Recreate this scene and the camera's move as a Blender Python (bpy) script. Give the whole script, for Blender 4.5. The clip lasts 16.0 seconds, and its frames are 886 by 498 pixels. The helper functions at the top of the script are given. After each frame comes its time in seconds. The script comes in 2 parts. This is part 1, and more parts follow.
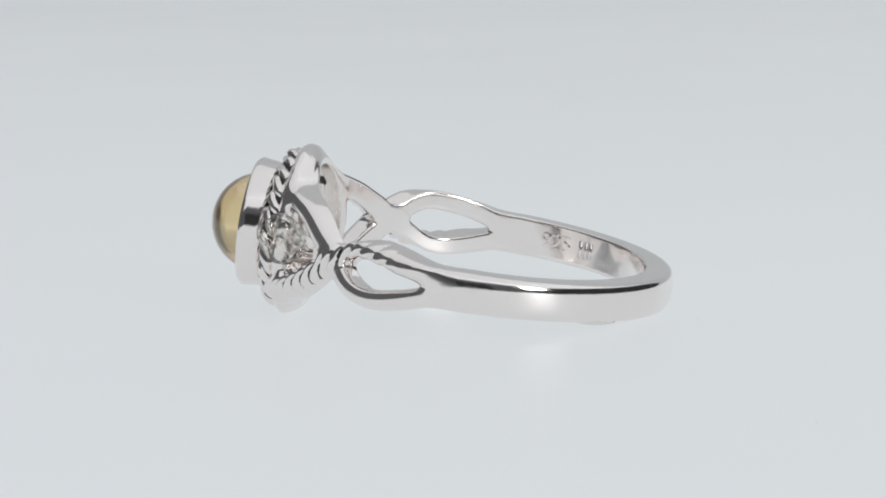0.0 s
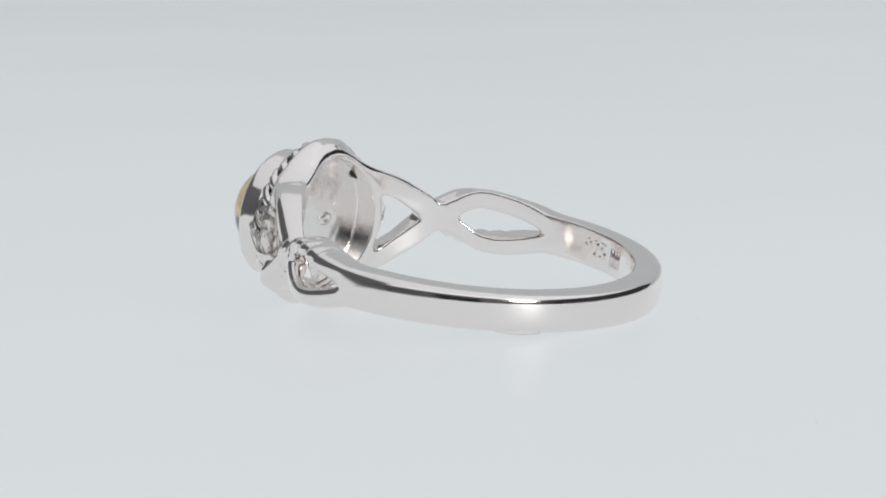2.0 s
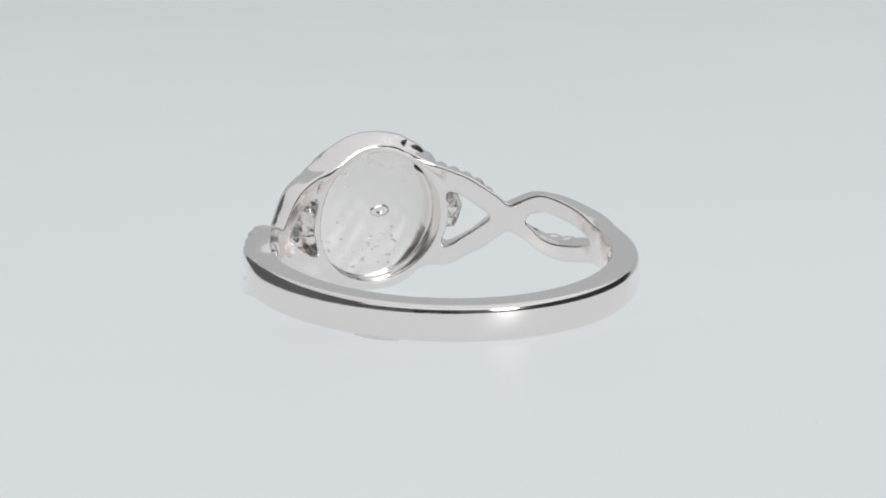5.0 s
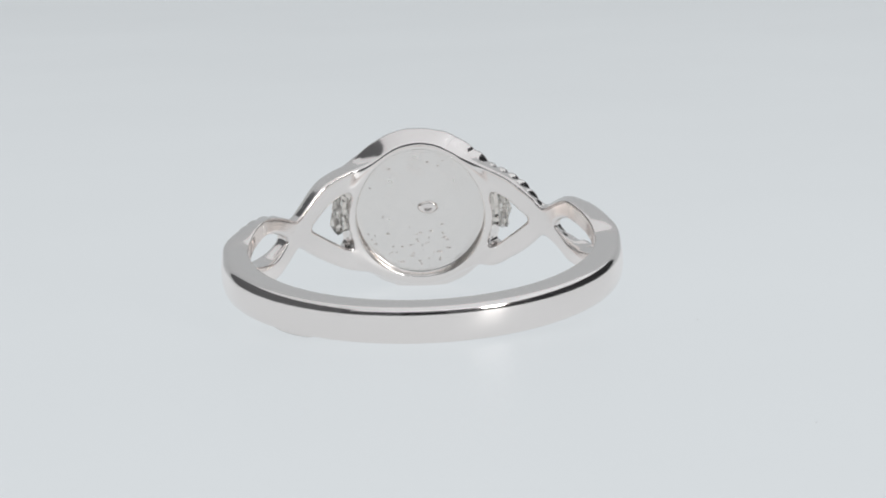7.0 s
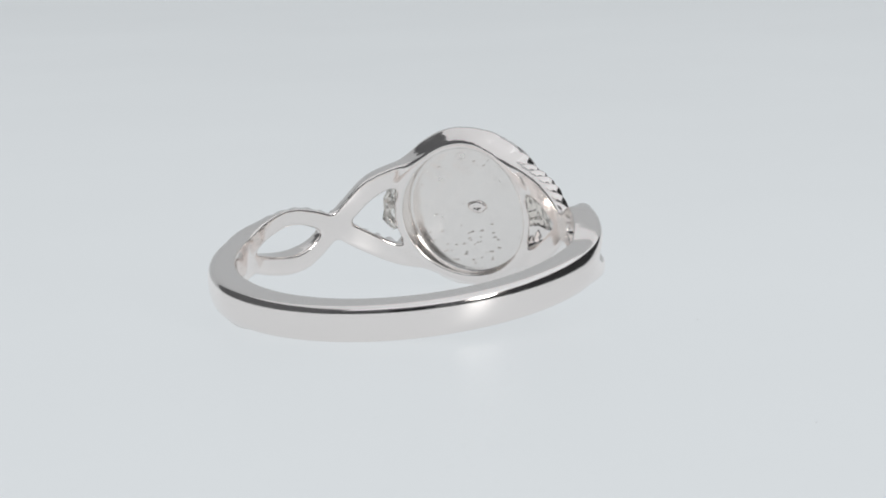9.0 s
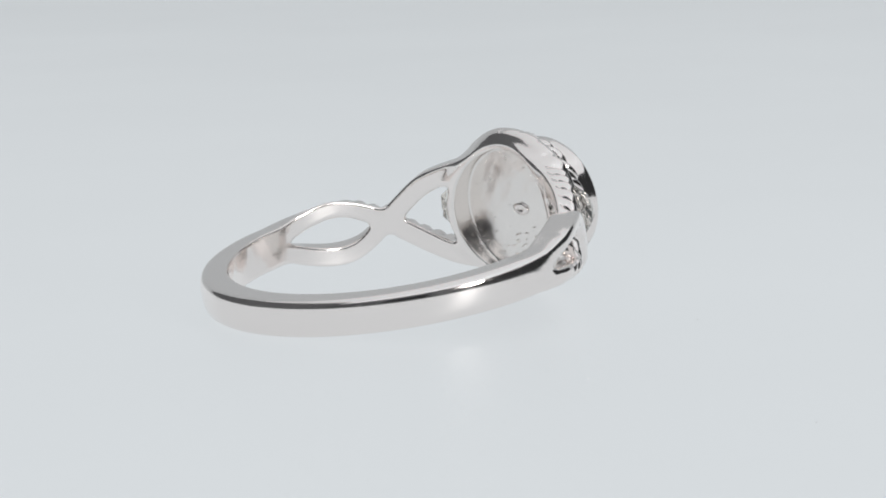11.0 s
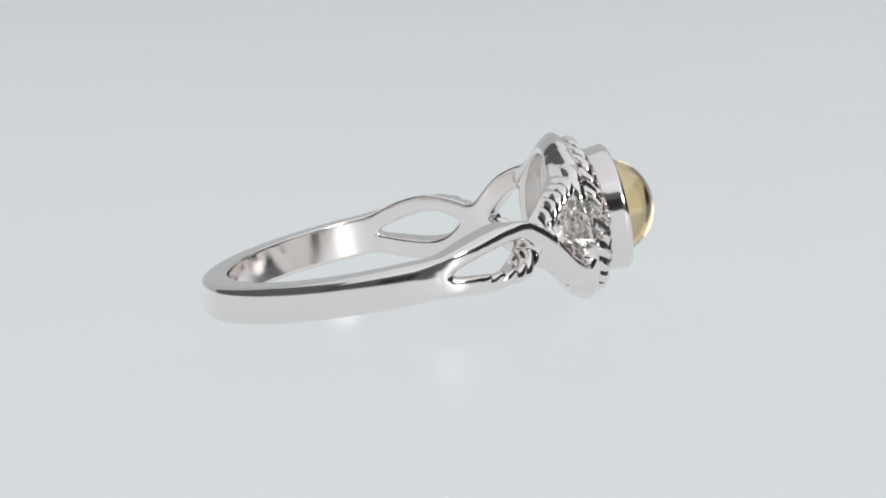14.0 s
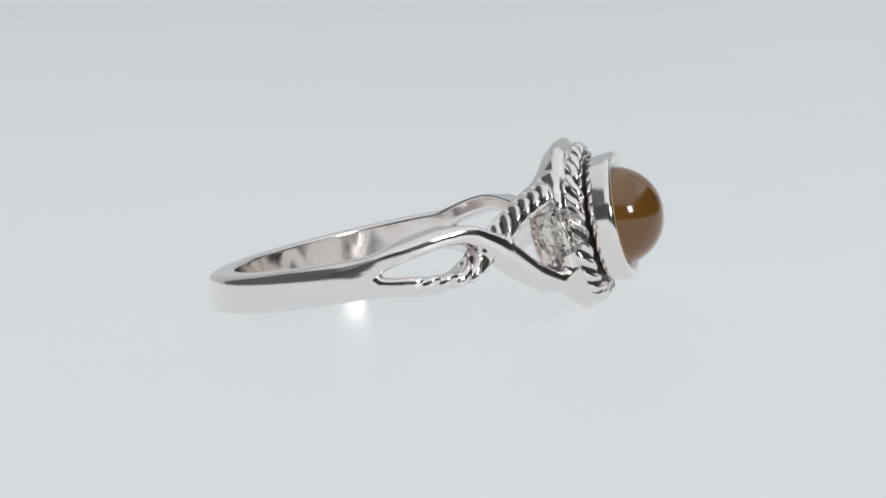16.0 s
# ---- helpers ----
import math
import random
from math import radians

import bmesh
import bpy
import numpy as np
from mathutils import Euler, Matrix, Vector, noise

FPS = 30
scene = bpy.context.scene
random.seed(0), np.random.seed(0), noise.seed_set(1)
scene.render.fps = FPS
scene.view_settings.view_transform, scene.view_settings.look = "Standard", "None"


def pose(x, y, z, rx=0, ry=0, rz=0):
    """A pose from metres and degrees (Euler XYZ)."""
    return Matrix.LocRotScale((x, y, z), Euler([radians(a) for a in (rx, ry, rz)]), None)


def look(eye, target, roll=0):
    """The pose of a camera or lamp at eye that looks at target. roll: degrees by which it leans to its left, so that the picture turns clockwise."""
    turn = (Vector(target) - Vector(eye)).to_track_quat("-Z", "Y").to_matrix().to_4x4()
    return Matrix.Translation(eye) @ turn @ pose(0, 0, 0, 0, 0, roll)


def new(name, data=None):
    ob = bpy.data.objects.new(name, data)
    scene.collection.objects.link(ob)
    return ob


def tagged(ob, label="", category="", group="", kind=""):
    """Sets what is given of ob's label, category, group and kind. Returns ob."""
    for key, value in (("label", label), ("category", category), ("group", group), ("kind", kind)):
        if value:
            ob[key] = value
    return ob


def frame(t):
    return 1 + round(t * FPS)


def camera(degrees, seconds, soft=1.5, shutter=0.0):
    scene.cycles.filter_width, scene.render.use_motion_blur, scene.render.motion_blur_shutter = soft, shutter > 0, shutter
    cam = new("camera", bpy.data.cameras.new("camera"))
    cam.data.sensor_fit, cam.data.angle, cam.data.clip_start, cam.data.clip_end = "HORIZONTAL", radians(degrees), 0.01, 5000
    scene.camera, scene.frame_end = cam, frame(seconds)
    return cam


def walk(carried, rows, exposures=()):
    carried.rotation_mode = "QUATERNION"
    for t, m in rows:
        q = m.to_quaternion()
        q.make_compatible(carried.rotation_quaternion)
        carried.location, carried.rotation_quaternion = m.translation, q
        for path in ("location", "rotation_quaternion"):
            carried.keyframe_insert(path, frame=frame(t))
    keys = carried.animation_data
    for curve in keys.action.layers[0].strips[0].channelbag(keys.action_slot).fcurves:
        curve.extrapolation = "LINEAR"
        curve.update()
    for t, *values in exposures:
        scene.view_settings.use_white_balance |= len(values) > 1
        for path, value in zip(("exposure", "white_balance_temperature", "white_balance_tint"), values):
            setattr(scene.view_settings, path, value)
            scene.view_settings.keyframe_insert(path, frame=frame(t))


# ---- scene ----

# The ring is modelled in millimetres and set down at its true size.
MM = 0.001

# ---- camera ----
ELEV = radians(8.06)
DIST = 0.1983
ROLL_CAM = -1.62
AIM_Z = 0.00289
cam = camera(12.78, 16.0, soft=1.9)
AIM_X = 0.000245
EYE = (AIM_X, -DIST * math.cos(ELEV), AIM_Z + DIST * math.sin(ELEV))
VIEW = look(EYE, (AIM_X, 0.0, AIM_Z), ROLL_CAM)
walk(cam, [(0.0, VIEW), (16.0, VIEW)])

# ---- world and lights ----
world = bpy.data.worlds.new("studio_air")
scene.world = world
world.use_nodes = True
world.node_tree.nodes["Background"].inputs[0].default_value = (0.80, 0.86, 0.90, 1)
world.node_tree.nodes["Background"].inputs[1].default_value = 0.1


def area_lamp(name, eye, target, size_x, size_y, watts, colour):
    data = bpy.data.lights.new(name, "AREA")
    data.shape, data.size, data.size_y = "RECTANGLE", size_x, size_y
    data.energy, data.color = watts, colour
    ob = new(name, data)
    ob.matrix_world = look(eye, target)
    return ob


area_lamp("key_lamp", (0.225, -0.285, 0.140), (0, 0, 0.002), 0.075, 0.075, 0.34, (1.0, 0.99, 0.97))


# ---- materials ----
def material(name, colour, rough=0.5, metal=0.0):
    m = bpy.data.materials.new(name)
    m.use_nodes = True
    b = m.node_tree.nodes["Principled BSDF"]
    b.inputs["Base Color"].default_value = (*colour, 1)
    b.inputs["Roughness"].default_value = rough
    b.inputs["Metallic"].default_value = metal
    return m, m.node_tree, b


def link(nt, a, b):
    nt.links.new(a, b)


def noise_node(nt, scale, detail=4.0, rough=0.55):
    co = nt.nodes.new("ShaderNodeTexCoord")
    n = nt.nodes.new("ShaderNodeTexNoise")
    n.inputs["Scale"].default_value, n.inputs["Detail"].default_value, n.inputs["Roughness"].default_value = scale, detail, rough
    link(nt, co.outputs["Object"], n.inputs["Vector"])
    return n


def spread(nt, n, lo, hi):
    r = nt.nodes.new("ShaderNodeMapRange")
    r.inputs["From Min"].default_value, r.inputs["From Max"].default_value = 0.3, 0.7
    r.inputs["To Min"].default_value, r.inputs["To Max"].default_value = lo, hi
    link(nt, n.outputs["Fac"], r.inputs["Value"])
    return r


def bump(nt, b, n, strength, dist):
    k = nt.nodes.new("ShaderNodeBump")
    k.inputs["Strength"].default_value, k.inputs["Distance"].default_value = strength, dist
    link(nt, n.outputs["Fac"], k.inputs["Height"])
    link(nt, k.outputs["Normal"], b.inputs["Normal"])


def silver(name, lo, hi, waves, grain, colour=(0.96, 0.91, 0.885)):
    m, nt, b = material(name, colour, lo, 1.0)
    n = noise_node(nt, 900.0, 5.0)
    link(nt, spread(nt, n, lo, hi).outputs["Result"], b.inputs["Roughness"])
    w = noise_node(nt, grain, 3.0)
    bump(nt, b, w, waves, 0.0001)
    return m


SILVER = silver("polished_silver", 0.07, 0.15, 0.15, 330.0)
# near-black silver: shade of the grooves put into colour
GROOVE_SHADE = silver("groove_shade_silver", 0.25, 0.5, 0.3, 1500.0, (0.05, 0.048, 0.046))
SILVER_CAST = silver("cast_silver", 0.10, 0.24, 0.35, 1500.0)
SILVER_CUP = silver("satin_silver", 0.12, 0.28, 0.22, 900.0, (0.93, 0.895, 0.87))

GEM, nt, b = material("honey_cabochon", (0.93, 0.66, 0.22), 0.11)
b.inputs["IOR"].default_value = 1.54
b.inputs["Coat Weight"].default_value, b.inputs["Coat Roughness"].default_value = 0.6, 0.03
b.inputs["Transmission Weight"].default_value = 1.0
n = noise_node(nt, 500.0, 3.0)
mixc = nt.nodes.new("ShaderNodeMix")
mixc.data_type = "RGBA"
mixc.inputs[6].default_value, mixc.inputs[7].default_value = (0.97, 0.81, 0.50, 1), (0.93, 0.71, 0.36, 1)
link(nt, n.outputs["Fac"], mixc.inputs[0])
link(nt, mixc.outputs[2], b.inputs["Base Color"])

# the stone's shaded brown depth is put into the seat colour
SEAT, nt, b = material("amber_seat", (0.72, 0.42, 0.13), 0.5)
bump(nt, b, noise_node(nt, 1400.0), 0.4, 0.0001)

STONE, nt, b = material("clear_stone", (0.98, 0.975, 0.94), 0.10)
b.inputs["IOR"].default_value = 1.58
b.inputs["Transmission Weight"].default_value = 1.0

# milky acrylic, lit from below; emission stands in for that light
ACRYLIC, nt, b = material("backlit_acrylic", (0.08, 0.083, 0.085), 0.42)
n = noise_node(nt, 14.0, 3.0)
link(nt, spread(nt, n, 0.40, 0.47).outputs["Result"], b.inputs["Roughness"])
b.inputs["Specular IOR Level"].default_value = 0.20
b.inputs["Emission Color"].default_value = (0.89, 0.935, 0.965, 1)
# painted falloff: the emission weakens towards the back
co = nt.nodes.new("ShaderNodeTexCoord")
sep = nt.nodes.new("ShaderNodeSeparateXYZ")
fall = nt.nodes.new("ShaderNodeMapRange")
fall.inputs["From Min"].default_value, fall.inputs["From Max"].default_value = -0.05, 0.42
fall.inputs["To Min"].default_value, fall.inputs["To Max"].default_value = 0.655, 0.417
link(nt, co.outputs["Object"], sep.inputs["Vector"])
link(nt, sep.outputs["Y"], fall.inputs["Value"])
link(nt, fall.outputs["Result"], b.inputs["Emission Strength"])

# emission stands in for lamps behind this unseen fabric
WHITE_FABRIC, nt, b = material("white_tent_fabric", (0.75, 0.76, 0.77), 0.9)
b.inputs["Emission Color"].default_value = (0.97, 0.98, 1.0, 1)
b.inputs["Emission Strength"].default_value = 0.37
bump(nt, b, noise_node(nt, 300.0), 0.2, 0.001)
# dark cloths of unseen panels that shape reflections in the silver
BLACK_FABRIC, nt, b = material("black_tent_fabric", (0.03, 0.03, 0.032), 0.9)
bump(nt, b, noise_node(nt, 300.0), 0.2, 0.001)
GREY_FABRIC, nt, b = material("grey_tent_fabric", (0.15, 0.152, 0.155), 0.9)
bump(nt, b, noise_node(nt, 300.0), 0.2, 0.001)
DUST, nt, b = material("grey_dust", (0.62, 0.63, 0.64), 0.9)
bump(nt, b, noise_node(nt, 3000.0), 0.5, 0.0001)


# ---- building helpers ----
def part(name, bm, mat, parent=None, label="", smooth=True):
    bmesh.ops.recalc_face_normals(bm, faces=bm.faces)
    me = bpy.data.meshes.new(name)
    for f in bm.faces:
        f.smooth = smooth
    bm.to_mesh(me)
    bm.free()
    me.materials.append(mat)
    ob = new(name, me)
    if parent:
        ob.parent = parent
    if label:
        ob["label"] = label
    return ob


def loft(bm, rings, closed=False, cap=True):
    """Skin a list of equally long closed loops of points in mm."""
    rows = [[bm.verts.new(Vector(p) * MM) for p in ring] for ring in rings]
    k = len(rows[0])
    pairs = list(zip(rows, rows[1:])) + ([(rows[-1], rows[0])] if closed else [])
    for a, b2 in pairs:
        for j in range(k):
            bm.faces.new((a[j], a[(j + 1) % k], b2[(j + 1) % k], b2[j]))
    if cap and not closed:
        bm.faces.new(rows[0])
        bm.faces.new(list(reversed(rows[-1])))


def worn(bm, amount, size):
    """Uneven cast surface: push the skin in and out a little. amount and size in mm."""
    bm.normal_update()
    for v in bm.verts:
        v.co += v.normal * (amount * MM * noise.noise(v.co / (size * MM)))


def lathe(bm, profile, steps=96, cap_ends=False):
    """Turn (radius, y) in mm about the head's axis, the local y."""
    rings = []
    for i in range(steps):
        a = 2 * math.pi * i / steps
        rings.append([(r * math.cos(a), y, HEAD_Z + r * math.sin(a)) for r, y in profile])
    rows = [[bm.verts.new(Vector(p) * MM) for p in ring] for ring in rings]
    for i in range(steps):
        a, b2 = rows[i], rows[(i + 1) % steps]
        for j in range(len(profile) - 1):
            bm.faces.new((a[j], a[j + 1], b2[j + 1], b2[j]))
    bmesh.ops.remove_doubles(bm, verts=bm.verts, dist=1e-7)


def spline(keys, t):
    """Smooth values between keys (t, a, b, ...)."""
    if t <= keys[0][0]:
        return list(keys[0][1:])
    if t >= keys[-1][0]:
        return list(keys[-1][1:])
    i = max(j for j in range(len(keys)) if keys[j][0] <= t)
    i = min(i, len(keys) - 2)
    k0, k1, k2, k3 = keys[max(i - 1, 0)], keys[i], keys[i + 1], keys[min(i + 2, len(keys) - 1)]
    h = k2[0] - k1[0]
    u = (t - k1[0]) / h
    out = []
    for c in range(1, len(k1)):
        m1 = (k2[c] - k0[c]) / (k2[0] - k0[0]) * h
        m2 = (k3[c] - k1[c]) / (k3[0] - k1[0]) * h
        out.append((2 * u**3 - 3 * u**2 + 1) * k1[c] + (u**3 - 2 * u**2 + u) * m1 + (-2 * u**3 + 3 * u**2) * k2[c] + (u**3 - u**2) * m2)
    return out


def at(a, r, z):
    return Vector((r * math.cos(radians(a)), r * math.sin(radians(a)), z))


# ---- the ring's parts, in its own space: finger hole along z, head towards +y ----
R_IN, R_OUT, DOME = 8.56, 10.05, 0.12


SPLIT = 1.0
BAND_OUT = 6.2


def smin(a, b, k):
    """Union of two solids with a fillet of size k."""
    h = np.maximum(k - np.abs(a - b), 0) / k
    return np.minimum(a, b) - h * h * k / 4


def smax(a, b, k):
    return -smin(-a, -b, k)


def table(keys, lo, hi, n=400):
    """A dense table of the spline through keys, for quick reading."""
    t = np.linspace(lo, hi, n)
    return t, np.array([spline(keys, v) for v in t]).T


def shank_solid(r, a, z):
    """The plain band; a is the angle up from the shoulder line, the same on both sides."""
    away = np.clip((a + 90) / 91, 0, 1)
    h = 0.93 + 0.10 * away**3
    r_out = R_OUT - 0.08 * away**4 - DOME * np.clip(np.abs(z) / h, 0, 1.1) ** 2
    mid, half = (R_IN - 0.25 + r_out) / 2, (r_out - R_IN + 0.25) / 2
    q1, q2 = (r - mid) / half, z / h
    p = np.where(q1 > 0, BAND_OUT - 2.4 * away**2, 9.0)
    d = ((np.abs(q1) ** p + np.abs(q2) ** p) ** (1 / p) - 1) * 0.85
    return d


def strand_solid(tab, r, a, z, twist, over):
    """One strand of a shoulder; tab holds inner and outer radius, z, half width, slope and length along it, by angle."""
    t, (r0, r1, zc, hw, cs, run) = tab
    g0, g1, gz, gw, gc, gs = (np.interp(a, t, c) for c in (r0, r1, zc, hw, cs, run))
    hr = (g1 - g0 + 0.12) / 2
    # the strands lean: the rope's outer side crosses later than its finger side
    if twist:
        lean = (r - 8.5) * over * np.clip((a - 26) / 8, 0, 1) * np.clip((52 - a) / 8, 0, 1)
        lean = lean + (8.8 - r) * 0.26 * np.clip((a - 1) / 12, 0, 1) * np.clip((30 - a) / 10, 0, 1)
    else:
        lean = (8.9 - r) * 0.12 * np.clip((a - 1) / 12, 0, 1) * np.clip((36 - a) / 12, 0, 1)
        lean = lean + (r - 8.5) * over * np.clip((a - 28) / 8, 0, 1) * np.clip((56 - a) / 8, 0, 1)
    q1, q2 = (r - (g0 - 0.12 + g1) / 2) / hr, (z - gz - lean) * gc / gw
    mix = np.clip((a - SPLIT) / 15, 0, 1)
    p = np.where(q1 > 0, 4.4 - 1.7 * mix * mix * (3 - 2 * mix), 8.0)
    if twist:
        ang = np.arctan2(q2, q1)
        lobe = np.abs(np.sin((2 * ang + gs * 8.2) / 2))
        grow = (0.4 * np.clip((a - 13) / 6, 0, 1) + 0.6 * np.clip((a - 30) / 8, 0, 1)) * twist * np.clip(q1 * 1.5 + 0.7, 0, 1)
        k = 1 - grow * (1 - lobe) ** 1.05
        q1, q2 = q1 / k, q2 / k
    d = ((np.abs(q1) ** p + np.abs(q2) ** p) ** (1 / p) - 1) * np.minimum(hr, gw)
    return smax(d, (a - t[-1]) * 0.15, 0.55)


def head_solid(x, y, z):
    """The flared body of the setting, turned about the head's axis, with shallow hammered dents."""
    dz = z - HEAD_Z
    rho = np.hypot(x / (1.05 - 0.06 * np.clip(y - 7.9, 0, 1)), dz / 1.01)
    u = np.arctan2(dz, x)
    t, (edge,) = FLARE
    soft = np.clip((y - 7.9) / 0.4, 0, 1)
    dent = 0.55 + 0.45 * np.sin(2 * u + 0.6)
    lobe = np.abs(np.sin((25 * u + 2.6 * y + 0.8 * np.sin(3 * u)) / 2))
    d = rho - np.interp(y, t, edge) + soft * (0.05 * dent * (1 - lobe) ** 1.2 + 0.03 * np.sin(7 * u + 5 * y) * np.sin(4 * u - 3 * y))
    return smax(d * 0.9, y - 9.55, 0.25)


def ring_solids(x, y, z):
    """Distances to the band, the four strands and the head body."""
    r = np.hypot(x, y)
    a = np.degrees(np.arctan2(y, np.abs(x)))
    east = x > 0
    out = [shank_solid(r, a, z)]
    for tab, side, flip, twist, over in STRANDS:
        d = np.full(x.shape, 9.0, dtype=x.dtype)
        m = (east if side > 0 else ~east) & (a > -14) & (a < 86)
        d[m] = strand_solid(tab, r[m], a[m], z[m] * flip, twist, over)
        out.append(d)
    d = np.full(x.shape, 9.0, dtype=x.dtype)
    m = y > 5.5
    d[m] = head_solid(x[m], y[m], z[m])
    out.append(d)
    return out, r, a


def ring_field(x, y, z):
    """The cast silver body as one solid: parts filleted together, bored for the finger and hollowed behind the stone."""
    ds, r, a = ring_solids(x, y, z)
    shoulder = smin(smin(ds[1], ds[2], 0.42), smin(ds[3], ds[4], 0.42), 0.1)
    # the band turns into the two strands of each shoulder
    u = np.clip((a + 8) / 15, 0, 1)
    u = u * u * (3 - 2 * u)
    d = smin(np.where(u > 0, shoulder * u + ds[0] * (1 - u), ds[0]), ds[5], 0.55)
    u = np.clip((a - 1) / 27, 0, 1)
    bore = R_IN - (R_IN - 8.12) * u * u * (3 - 2 * u)
    d = smax(d, bore - r, 0.14)
    rho = np.hypot(x / 1.015, (z - HEAD_Z) / 1.035)
    pits = 0.003 * (np.sin(5.3 * x + 2 * z + 2 * np.sin(3.1 * z)) + np.sin(4.1 * z - 3 * x + 1.7 * np.sin(2.3 * x)))
    hollow = smax(rho - 3.27 - 0.05 * (y - 8.0), y - 8.62 + pits, 0.16)
    return np.where(y > 3, smax(d, -hollow, 0.12), d)


def skin(field, lo, hi, step):
    """Surface nets: vertices and quads of the zero surface of a solid, drawn tight onto it, with true normals."""
    ax = [np.arange(lo[i], hi[i] + step, step, dtype=np.float32) for i in range(3)]
    v = np.concatenate([field(*np.meshgrid(ax[0][i:i + 24], ax[1], ax[2], indexing="ij")) for i in range(0, len(ax[0]), 24)])
    inside = v < 0
    n = [k - 1 for k in v.shape]
    corners = [(i, j, k) for i in (0, 1) for j in (0, 1) for k in (0, 1)]
    count = sum(inside[i:i + n[0], j:j + n[1], k:k + n[2]].astype(np.int8) for i, j, k in corners)
    cells = np.argwhere((count > 0) & (count < 8))
    index = np.full(n, -1, dtype=np.int64)
    index[tuple(cells.T)] = np.arange(len(cells))
    total, weight = np.zeros((len(cells), 3)), np.zeros((len(cells), 1))
    for c in corners:
        for axis in range(3):
            if c[axis]:
                continue
            e = list(c)
            e[axis] = 1
            va, vb = v[tuple((cells + c).T)], v[tuple((cells + e).T)]
            hit = (va < 0) != (vb < 0)
            f = np.where(hit, va / np.where(hit, va - vb, 1), 0)
            p = cells + np.array(c, dtype=float)
            p[:, axis] += f
            total += p * hit[:, None]
            weight += hit[:, None]
    pts = np.array(lo) + step * total / weight
    h = 0.004

    def slope(q):
        g = np.zeros_like(q)
        for i in range(3):
            e = np.zeros(3)
            e[i] = h
            g[:, i] = (field(*(q + e).T) - field(*(q - e).T)) / (2 * h)
        return g

    for _ in range(3):
        g = slope(pts)
        move = -field(*pts.T)[:, None] * g / np.maximum((g * g).sum(1), 0.05)[:, None]
        pts += np.clip(move, -0.4 * step, 0.4 * step)
    g = slope(pts)
    normals = g / np.maximum(np.linalg.norm(g, axis=1), 1e-9)[:, None]
    quads = []
    for axis in range(3):
        b1, b2 = [(1, 2), (2, 0), (0, 1)][axis]
        head, tail = [slice(None)] * 3, [slice(None)] * 3
        head[axis], tail[axis] = slice(1, None), slice(None, -1)
        cross = np.argwhere(inside[tuple(tail)] != inside[tuple(head)])
        d1, d2 = np.zeros(3, int), np.zeros(3, int)
        d1[b1], d2[b2] = 1, 1
        q = np.stack([index[tuple((cross - off).T)] for off in (d1 + d2, d2, 0 * d1, d1)], 1)
        turn = ~inside[tuple(cross.T)]
        q[turn] = q[turn][:, ::-1]
        quads.append(q)
    return pts, np.concatenate(quads), normals


def cut_part(name, pts, quads, normals, mat, parent, label):
    """One named piece of the cast body, with the body's own normals along its edges."""
    used, faces = np.unique(quads, return_inverse=True)
    me = bpy.data.meshes.new(name)
    me.from_pydata((pts[used] * MM).tolist(), [], faces.reshape(-1, 4).tolist())
    me.materials.append(mat)
    me.polygons.foreach_set("use_smooth", np.ones(len(me.polygons), dtype=bool))
    me.normals_split_custom_set_from_vertices(normals[used].tolist())
    ob = new(name, me)
    ob.parent = parent
    ob["label"] = label
    return ob


def build_body(parent):
    """Band, shoulders and setting: one casting, split into its parts."""
    pts, quads, normals = skin(ring_field, (-10.5, -10.5, -4.7), (10.5, 9.9, 4.8), 0.085)
    mid = pts[quads].mean(1)
    ds, r, a = ring_solids(*mid.T)
    ds[0] = np.where(a > SPLIT, 9.0, -9.0)
    owner = np.argmin(np.array(ds), axis=0)
    rho = np.hypot(mid[:, 0] / 1.015, (mid[:, 2] - HEAD_Z) / 1.035)
    owner[(rho < 3.36) & (mid[:, 1] > 6) & (mid[:, 1] < 8.8)] = 6
    names = [("shank", SILVER, "polished plain silver band"), ("plain_strand", SILVER, "smooth silver strand"), ("rope_strand", SILVER, "twisted rope strand"),
             ("plain_strand", SILVER, "smooth silver strand"), ("rope_strand", SILVER, "twisted rope strand"), ("halo", SILVER, "flared hammered silver body of the setting"),
             ("setting_cup", SILVER_CUP, "hollow satin silver cup behind the stone")]
    return [cut_part(nm, pts, quads[owner == i], normals, mat, parent, label) for i, (nm, mat, label) in enumerate(names)]


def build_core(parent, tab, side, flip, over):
    """Dark core that paints the shade in the grooves of a rope strand."""
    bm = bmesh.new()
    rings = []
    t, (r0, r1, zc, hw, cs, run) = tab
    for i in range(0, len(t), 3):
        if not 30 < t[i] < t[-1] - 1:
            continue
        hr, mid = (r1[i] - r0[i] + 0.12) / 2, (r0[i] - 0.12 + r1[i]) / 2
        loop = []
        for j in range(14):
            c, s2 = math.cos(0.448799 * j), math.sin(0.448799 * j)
            # the painted shade is thickest where the rope dives under the plain strand
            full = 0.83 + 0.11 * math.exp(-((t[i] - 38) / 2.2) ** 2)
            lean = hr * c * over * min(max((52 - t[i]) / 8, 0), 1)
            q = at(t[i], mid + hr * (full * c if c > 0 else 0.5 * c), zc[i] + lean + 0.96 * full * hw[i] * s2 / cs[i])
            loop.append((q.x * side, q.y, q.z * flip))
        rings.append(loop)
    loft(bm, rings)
    part("strand_core", bm, GROOVE_SHADE, parent, "dark silver core, painted shade of the grooves")


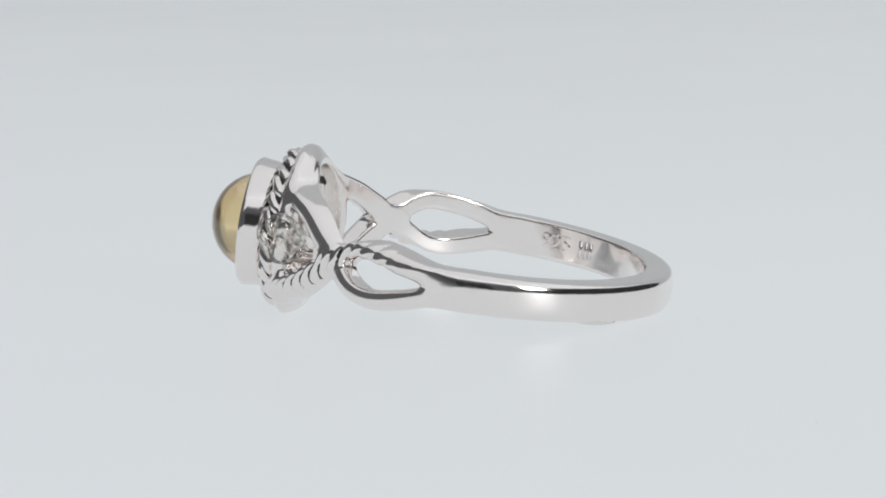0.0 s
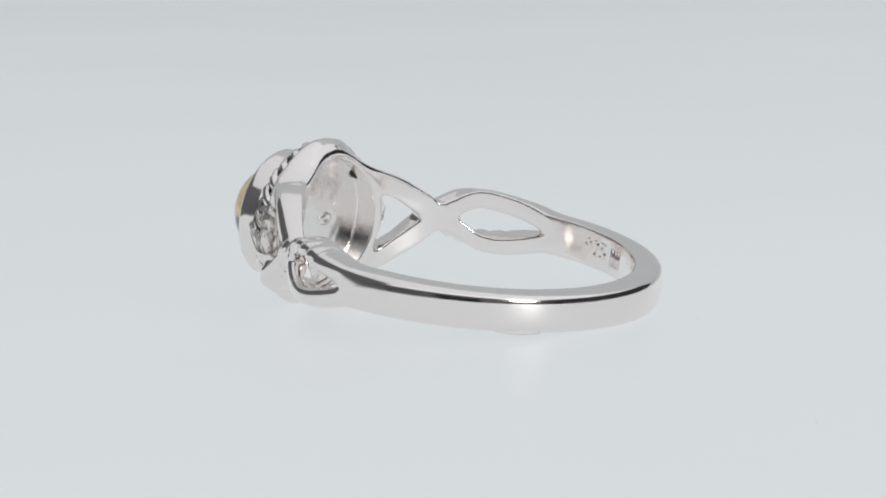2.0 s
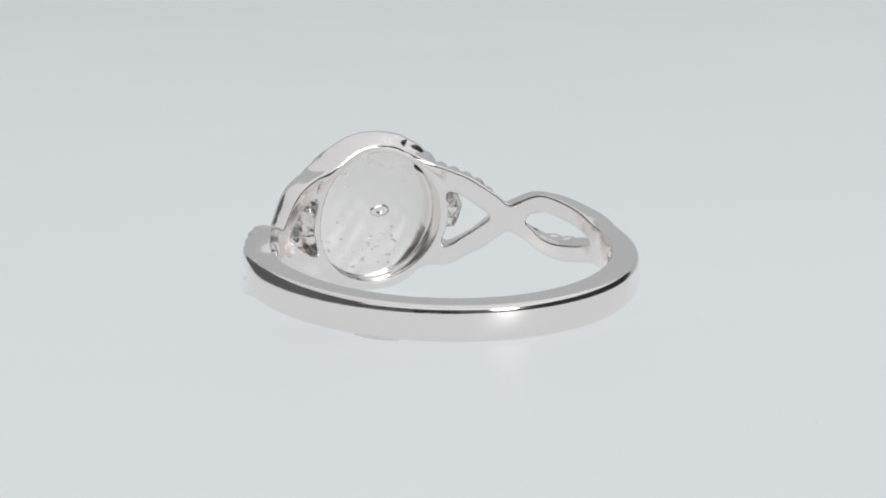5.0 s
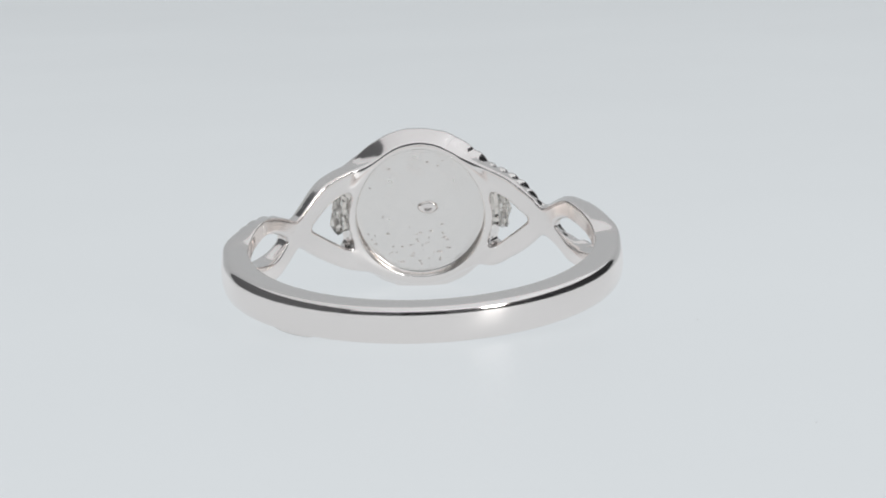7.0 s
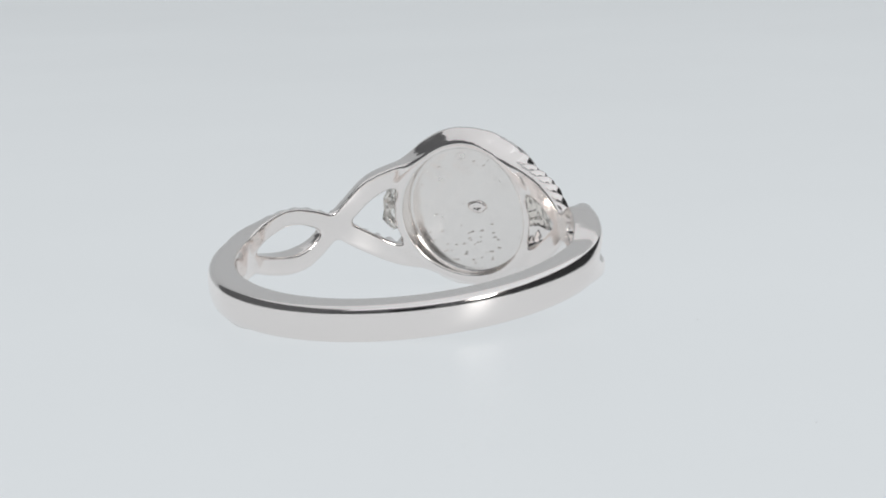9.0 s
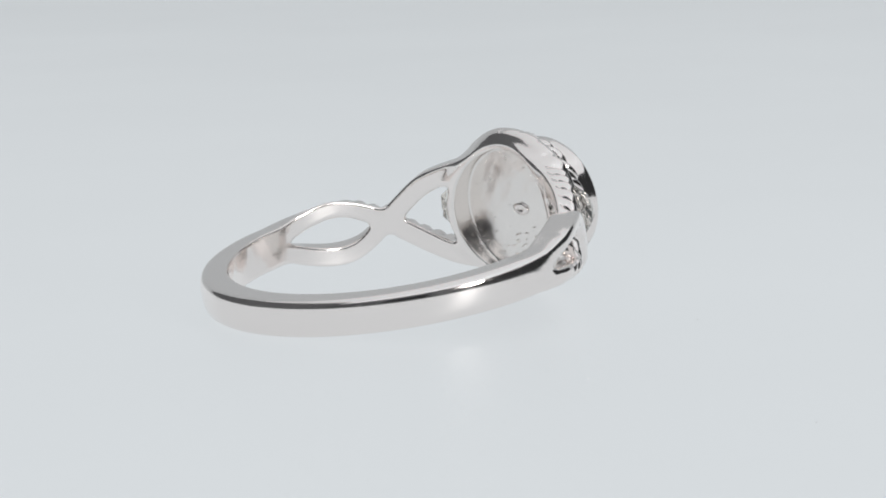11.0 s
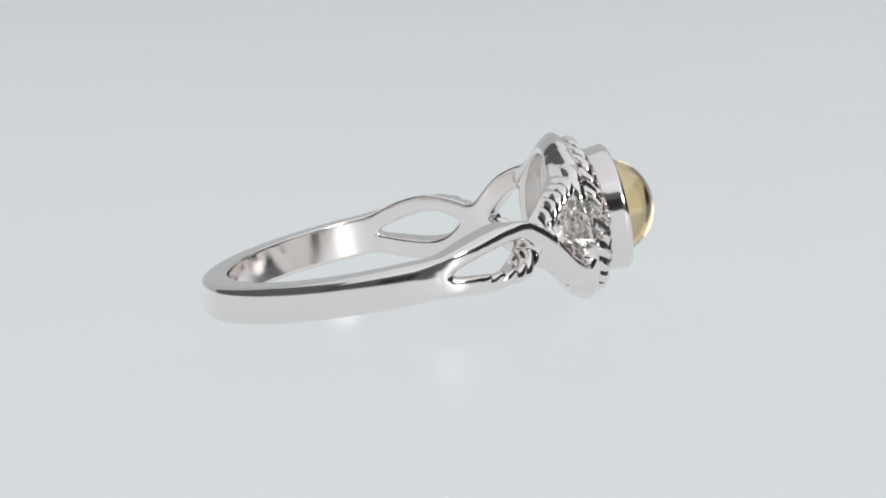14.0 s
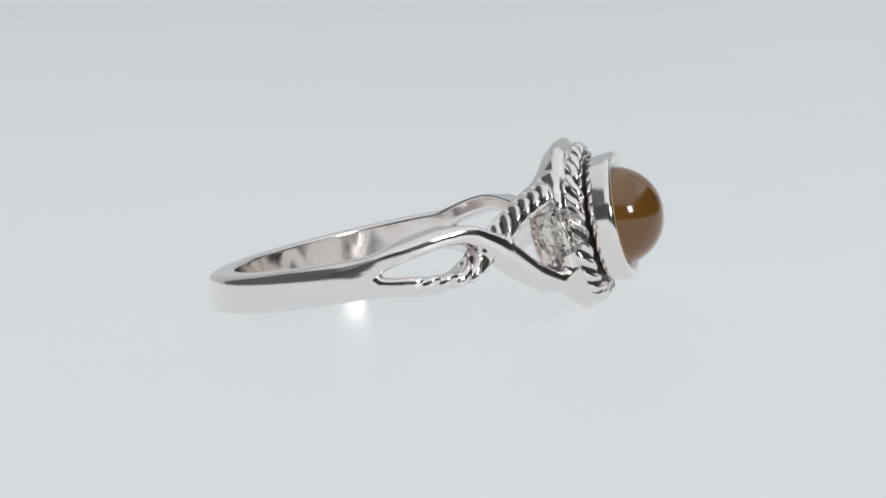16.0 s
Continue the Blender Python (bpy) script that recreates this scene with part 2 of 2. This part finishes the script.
START = [(-8, 8.64, 9.80, 0.46, 0.42), (-2, 8.60, 9.90, 0.50, 0.46), (3, 8.55, 9.93, 0.57, 0.48)]
START_P = START + [(11, 8.46, 9.85, 0.90, 0.47), (20, 8.36, 9.66, 1.12, 0.48), (27, 8.25, 9.50, 1.18, 0.47), (33, 8.15, 9.42, 0.93, 0.47)]
START_R = START + [(11, 8.46, 9.85, 0.84, 0.46), (20, 8.36, 9.60, 1.00, 0.44), (27, 8.25, 9.40, 0.92, 0.43), (33, 8.15, 9.2, 0.62, 0.45)]
PLAIN_EAST = START_P + [(41.2, 8.10, 9.38, 0.18, 0.52), (47.2, 8.10, 9.40, -0.56, 0.54), (55.6, 8.15, 9.5, -1.55, 0.52), (64, 8.25, 9.7, -2.3, 0.50),
                        (71, 8.45, 9.75, -2.35, 0.48), (78, 9.15, 9.45, -2.75, 0.22)]
ROPE_EAST = START_R + [(41.2, 8.10, 9.0, 0.02, 0.54), (47.2, 8.10, 9.15, -0.62, 0.56), (55.6, 8.15, 9.3, -1.38, 0.56), (64, 8.25, 9.5, -1.85, 0.54),
                       (72, 8.5, 9.55, -2.25, 0.46), (79, 9.15, 9.45, -2.6, 0.22)]
PLAIN_WEST = START + [(11, 8.46, 9.85, 0.98, 0.50), (20, 8.36, 9.62, 1.30, 0.50), (27, 8.25, 9.40, 1.28, 0.48), (33, 8.15, 9.2, 0.93, 0.47),
                      (40, 8.10, 9.05, 0.15, 0.52), (46, 8.10, 9.15, -0.55, 0.54), (55, 8.15, 9.4, -1.52, 0.54), (64, 8.25, 9.65, -2.0, 0.50),
                        (71, 8.5, 9.72, -2.26, 0.38), (78, 9.15, 9.5, -2.5, 0.15)]
ROPE_WEST = START_R + [(40, 8.10, 9.08, 0.02, 0.50), (46, 8.10, 9.25, -0.62, 0.54), (55, 8.15, 9.55, -1.52, 0.56), (64, 8.25, 9.95, -2.25, 0.54),
                       (72, 8.6, 10.1, -2.6, 0.54), (79, 9.2, 10.0, -2.95, 0.25)]
HEAD_Z = -0.06


def strand_table(keys):
    t, (r0, r1, zc, hw) = table(keys, -12.0, keys[-1][0])
    mid = np.radians(t) * (r0 + r1) / 2
    rise = np.gradient(zc, mid)
    run = np.concatenate([[0], np.cumsum(np.hypot(np.diff(mid), np.diff(zc)))])
    return t, (r0, r1, zc, hw, 1 / np.sqrt(1 + rise**2), run)


# side, which way up, depth of the twist, and how much later the outer side crosses
STRANDS = [(strand_table(k), side, flip, twist, over) for k, side, flip, twist, over in
           ((PLAIN_EAST, 1, 1, 0.0, 0.35), (ROPE_EAST, 1, -1, 0.40, 0.55), (PLAIN_WEST, -1, -1, 0.0, 0.2), (ROPE_WEST, -1, 1, 0.36, 0.1))]
FLARE = table([(6.6, 3.5), (7.6, 3.56), (8.0, 3.68), (8.3, 3.90), (8.6, 4.15), (8.9, 4.30), (9.2, 4.18), (9.6, 3.6)], 6.6, 9.6)


def build_cup_marks(cup):
    # a cut-off casting stub on the floor of the cup
    bm = bmesh.new()
    rng = random.Random(3)
    loops = []
    for r, y in ((0.46, 8.66), (0.40, 8.56), (0.28, 8.50), (0.18, 8.56), (0.06, 8.58)):
        loops.append([(0.40 + r * 1.2 * math.cos(2 * math.pi * i / 14) * rng.uniform(0.85, 1.15), y, 0.10 + r * 0.75 * math.sin(2 * math.pi * i / 14) * rng.uniform(0.85, 1.15))
                      for i in range(14)])
    loft(bm, loops)
    part("casting_stub", bm, SILVER_CAST, cup, "rough dull silver stub")
    # pits and scratches left by casting, most of them low on the floor
    bm = bmesh.new()
    for k in range(150):
        u = rng.uniform(0, 2 * math.pi)
        d = 3.05 * math.sqrt(rng.random())
        x, z = d * math.cos(u), HEAD_Z + d * math.sin(u)
        if z > -1.2 and rng.random() < (0.93 if z < 2.0 else 0.5):
            continue
        size, long = rng.uniform(0.012, 0.036), rng.uniform(1.2, 4.0)
        loops = []
        for r, y in ((1.0, 8.60), (0.9, 8.55), (0.3, 8.54)):
            loops.append([(x + r * size * long * math.cos(1.0472 * i), y, z + r * size * math.sin(1.0472 * i)) for i in range(6)])
        loft(bm, loops)
    part("casting_pits", bm, SILVER_CAST, cup, "small casting pits and scratches")


def build_rope_edge(halo):
    bm = bmesh.new()
    rings = []
    lobes = 24
    for i in range(480):
        u = 2 * math.pi * i / 480
        out = Vector((math.cos(u), 0, math.sin(u)))
        c = out * 3.46 + Vector((0, 9.55, HEAD_Z))
        ring = []
        for j in range(30):
            ang = 2 * math.pi * j / 30
            lobe = abs(math.sin((3 * ang + lobes * u) / 2))
            k = 0.54 * (1 - 0.40 * (1 - lobe) ** 1.1)
            ring.append(c + out * (math.cos(ang) * k) + Vector((0, math.sin(ang) * k * 1.05, 0)))
        rings.append(ring)
    loft(bm, rings, closed=True)
    bmesh.ops.recalc_face_normals(bm, faces=bm.faces)
    worn(bm, 0.09, 0.6)
    part("rope_edge", bm, SILVER, halo, "twisted silver rope edge")
    # dark core inside the rope, showing as painted shade between its lobes
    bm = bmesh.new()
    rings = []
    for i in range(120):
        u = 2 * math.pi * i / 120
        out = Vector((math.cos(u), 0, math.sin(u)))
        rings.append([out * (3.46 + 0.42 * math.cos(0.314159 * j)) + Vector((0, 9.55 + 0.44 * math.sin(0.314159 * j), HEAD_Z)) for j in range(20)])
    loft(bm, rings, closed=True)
    part("rope_core", bm, GROOVE_SHADE, halo, "dark silver core, painted shade of the grooves")


def build_bezel(parent):
    bm = bmesh.new()
    lathe(bm, [(2.3, 9.6), (2.72, 9.6), (2.78, 10.0), (3.02, 10.18), (3.12, 10.3), (3.16, 10.55), (3.22, 11.1), (3.24, 11.28), (3.16, 11.40), (2.98, 11.44), (2.74, 11.42), (2.58, 11.30),
               (2.56, 10.7), (2.56, 10.2), (2.3, 9.6)])
    bezel = part("bezel", bm, SILVER, parent, "plain polished silver collar")
    # dark ring that paints the shade between rope and collar
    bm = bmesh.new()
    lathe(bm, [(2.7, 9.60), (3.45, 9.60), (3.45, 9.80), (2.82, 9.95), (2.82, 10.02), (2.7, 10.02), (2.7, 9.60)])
    part("groove_floor", bm, GROOVE_SHADE, bezel, "dark ring, painted shade of the groove round the collar")
    bm = bmesh.new()
    lathe(bm, [(0.0, 10.2), (2.53, 10.2), (2.55, 10.95), (2.52, 10.95), (2.51, 10.32), (0.0, 10.3)])
    part("seat", bm, SEAT, bezel, "dull seat under the stone, its shaded brown put into the colour")
    return bezel


def build_gem(parent):
    bm = bmesh.new()
    prof = [(0.0, 10.36), (2.3, 10.36), (2.48, 10.42), (2.50, 10.80)]
    for i in range(1, 25):
        u = math.pi / 2 * i / 24
        prof.append((2.50 * math.cos(u) if i < 24 else 0.0, 10.80 + 2.58 * math.sin(u) ** 0.95))
    lathe(bm, prof, 96)
    return part("cabochon", bm, GEM, parent, "domed translucent honey-yellow cabochon stone")


def build_side_stone(parent, side):
    bm = bmesh.new()
    n = 11
    rng = random.Random(5 + side)
    loops = []
    for r, h in ((0.05, -0.4), (0.9, -0.25), (1.25, -0.08), (1.30, 0.06), (1.1, 0.20), (0.76, 0.30), (0.3, 0.34)):
        loops.append([(r * math.cos(2 * math.pi * i / n + h) * rng.uniform(0.86, 1.12), r * math.sin(2 * math.pi * i / n + h) * rng.uniform(0.86, 1.12),
                       h + rng.uniform(-0.09, 0.09)) for i in range(n)])
    loft(bm, loops)
    ob = part("side_stone", bm, STONE, parent, "small faceted clear stone", smooth=False)
    d = Vector((side * 0.96, 0.28, 0)).normalized()
    m = d.to_track_quat("Z", "Y").to_matrix().to_4x4()
    m.translation = Vector((side * 4.15, 8.92, 0.0)) * MM
    ob.matrix_basis = m
    return ob


def build_burr(shank):
    """A sliver of casting flash along the band's lower edge."""
    bm = bmesh.new()
    rings = []
    for i in range(13):
        k = math.sin(math.pi * (i + 0.5) / 13)
        a = -137.0 + 13.0 * i / 12
        rings.append([at(a, r, z) for r, z in ((9.35, -0.86), (9.80, -0.84), (9.72, -0.96 - 0.07 * k), (9.50, -0.97 - 0.06 * k))])
    loft(bm, rings)
    part("casting_burr", bm, SILVER_CAST, shank, "thin rough sliver of casting flash")


def build_hallmark(parent):
    """The stamped fineness figures and a maker's mark, raised on the inside of the band."""
    cu = bpy.data.curves.new("hallmark", "FONT")
    cu.body, cu.size, cu.extrude, cu.align_x, cu.align_y = "925", 1.2, 0.06, "LEFT", "CENTER"
    tmp = bpy.data.objects.new("tmp", cu)
    scene.collection.objects.link(tmp)
    me = bpy.data.meshes.new_from_object(tmp.evaluated_get(bpy.context.evaluated_depsgraph_get()))
    bpy.data.objects.remove(tmp)
    for v in me.vertices:
        a = -14.5 - math.degrees(v.co.x / R_IN)
        v.co = at(a, R_IN - 0.02 - v.co.z, v.co.y + 0.02) * MM
    me.materials.append(SILVER_CAST)
    ob = new("hallmark", me)
    ob.parent = parent
    bm = bmesh.new()
    for x0, x1, z0, z1 in ((2.35, 2.55, -0.45, 0.45), (2.72, 2.9, -0.45, 0.45), (3.02, 3.2, -0.4, 0.45)):
        sect = []
        for r in (R_IN + 0.05, R_IN - 0.05):
            sect.append([at(-14.5 - math.degrees(x / R_IN), r, z) for x, z in ((x0, z0), (x1, z0), (x1, z1), (x0, z1))])
        loft(bm, sect)
    part("maker_mark", bm, SILVER_CAST, parent, "plain stamped bars")


def build_ring():
    ring = new("ring")
    tagged(ring, "polished silver ring with rope-edged halo and honey-yellow cabochon", "ring")
    body = build_body(ring)
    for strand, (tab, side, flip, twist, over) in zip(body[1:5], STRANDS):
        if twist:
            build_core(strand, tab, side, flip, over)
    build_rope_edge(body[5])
    build_cup_marks(body[6])
    build_burr(body[0])
    build_bezel(ring)
    build_gem(ring)
    build_side_stone(ring, 1)
    build_side_stone(ring, -1)
    build_hallmark(ring)
    return ring


# ---- the tent ----
def build_sweep():
    """One sheet of acrylic: table and back in one bend."""
    bm = bmesh.new()
    line = [(-0.46, 0.0), (-0.3, 0.0), (-0.1, 0.0), (0.1, 0.0), (0.26, 0.0)]
    for i in range(1, 17):
        a = math.pi / 2 * i / 16
        line.append((0.26 + 0.16 * math.sin(a), 0.16 - 0.16 * math.cos(a)))
    line.append((0.42, 0.52))
    top = [[bm.verts.new((x, y, z)) for y, z in line] for x in (-0.40, 0.40)]
    for j in range(len(line) - 1):
        bm.faces.new((top[0][j], top[1][j], top[1][j + 1], top[0][j + 1]))
    ex = bmesh.ops.extrude_face_region(bm, geom=list(bm.faces))
    bmesh.ops.translate(bm, verts=[v for v in ex["geom"] if isinstance(v, bmesh.types.BMVert)], vec=(0, 0.003, -0.003))
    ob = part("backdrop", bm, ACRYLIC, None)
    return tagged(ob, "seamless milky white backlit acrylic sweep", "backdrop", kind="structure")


def slab(name, size, centre, mat, label):
    bm = bmesh.new()
    bmesh.ops.create_cube(bm, size=1.0)
    bmesh.ops.scale(bm, verts=bm.verts, vec=size)
    bmesh.ops.translate(bm, verts=bm.verts, vec=centre)
    ob = part(name, bm, mat, None, smooth=False)
    return tagged(ob, label, "wall", kind="structure")


build_sweep()
# unseen walls, toned for the silver's reflections: dark lower third, glowing white above
LOW = 0.30
for nm, size, centre, low in (("wall_west", (0.01, 0.92), (-0.41, -0.02), GREY_FABRIC), ("wall_east", (0.01, 0.92), (0.41, -0.02), BLACK_FABRIC),
                              ("wall_south", (0.81, 0.01), (0.0, -0.475), GREY_FABRIC)):
    slab(nm, (*size, LOW), (*centre, LOW / 2), low, "unseen dark skirt of a light tent, added for dark reflections")
    # west stays grey to the top, for grey reflections on the left
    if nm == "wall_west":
        slab(nm + "_upper", (*size, 0.535 - LOW), (*centre, (0.535 + LOW) / 2), GREY_FABRIC, "unseen grey cloth of a light tent, added for grey reflections")
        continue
    slab(nm + "_upper", (*size, 0.535 - LOW), (*centre, (0.535 + LOW) / 2), WHITE_FABRIC, "unseen white fabric of a light tent, glowing to whiten reflections")
# unseen panel added so the silver reflects a dark camera
slab("camera_dark_panel", (0.20, 0.006, 0.17), (0.0, -0.466, 0.086), BLACK_FABRIC, "unseen black panel standing in for the camera in reflections")
slab("ceiling", (0.83, 0.94, 0.01), (0.0, -0.02, 0.54), WHITE_FABRIC, "unseen white fabric top of a light tent, glowing as fill light")

# ---- the things ----


def dust_speck(x, y, size, seed):
    """A flat crumb lying on the acrylic, added in place of a speck of sensor dust."""
    rng = random.Random(seed)
    bm = bmesh.new()
    loops = []
    for r, z in ((1.0, 0.0), (0.8, 0.12), (0.35, 0.2)):
        loops.append([(r * size * math.cos(2 * math.pi * i / 9) * rng.uniform(0.7, 1.2), r * size * math.sin(2 * math.pi * i / 9) * rng.uniform(0.7, 1.2), z * size) for i in range(9)])
    loft(bm, loops)
    ob = part("dust_speck", bm, DUST, None)
    ob.location = (x, y, 0.0)
    return tagged(ob, "tiny pale grey crumb standing in for a speck of sensor dust", "dust", group="dust on the table")


dust_speck(0.0125, -0.0066, 0.07, 1)
dust_speck(0.0156, -0.0342, 0.05, 2)
dust_speck(-0.0122, -0.0500, 0.06, 3)
RING = build_ring()
TILT, ROLL = 10.0, -0.55
HEAD_AWAY, TURN = 7.04, 11.32
OFFSET = Vector((-0.824, -1.905, 0)) * MM
RING_Z = 0.00258


def motions():
    rows = []
    for i in range(33):
        t = i * 0.5
        m = Matrix.Rotation(radians(-TURN * (t - HEAD_AWAY)), 4, "Z") @ Matrix.Translation((OFFSET.x, OFFSET.y, RING_Z)) @ Matrix.Rotation(radians(TILT), 4, "X") @ Matrix.Rotation(radians(ROLL), 4, "Y")
        rows.append((t, m))
    walk(RING, rows)


motions()
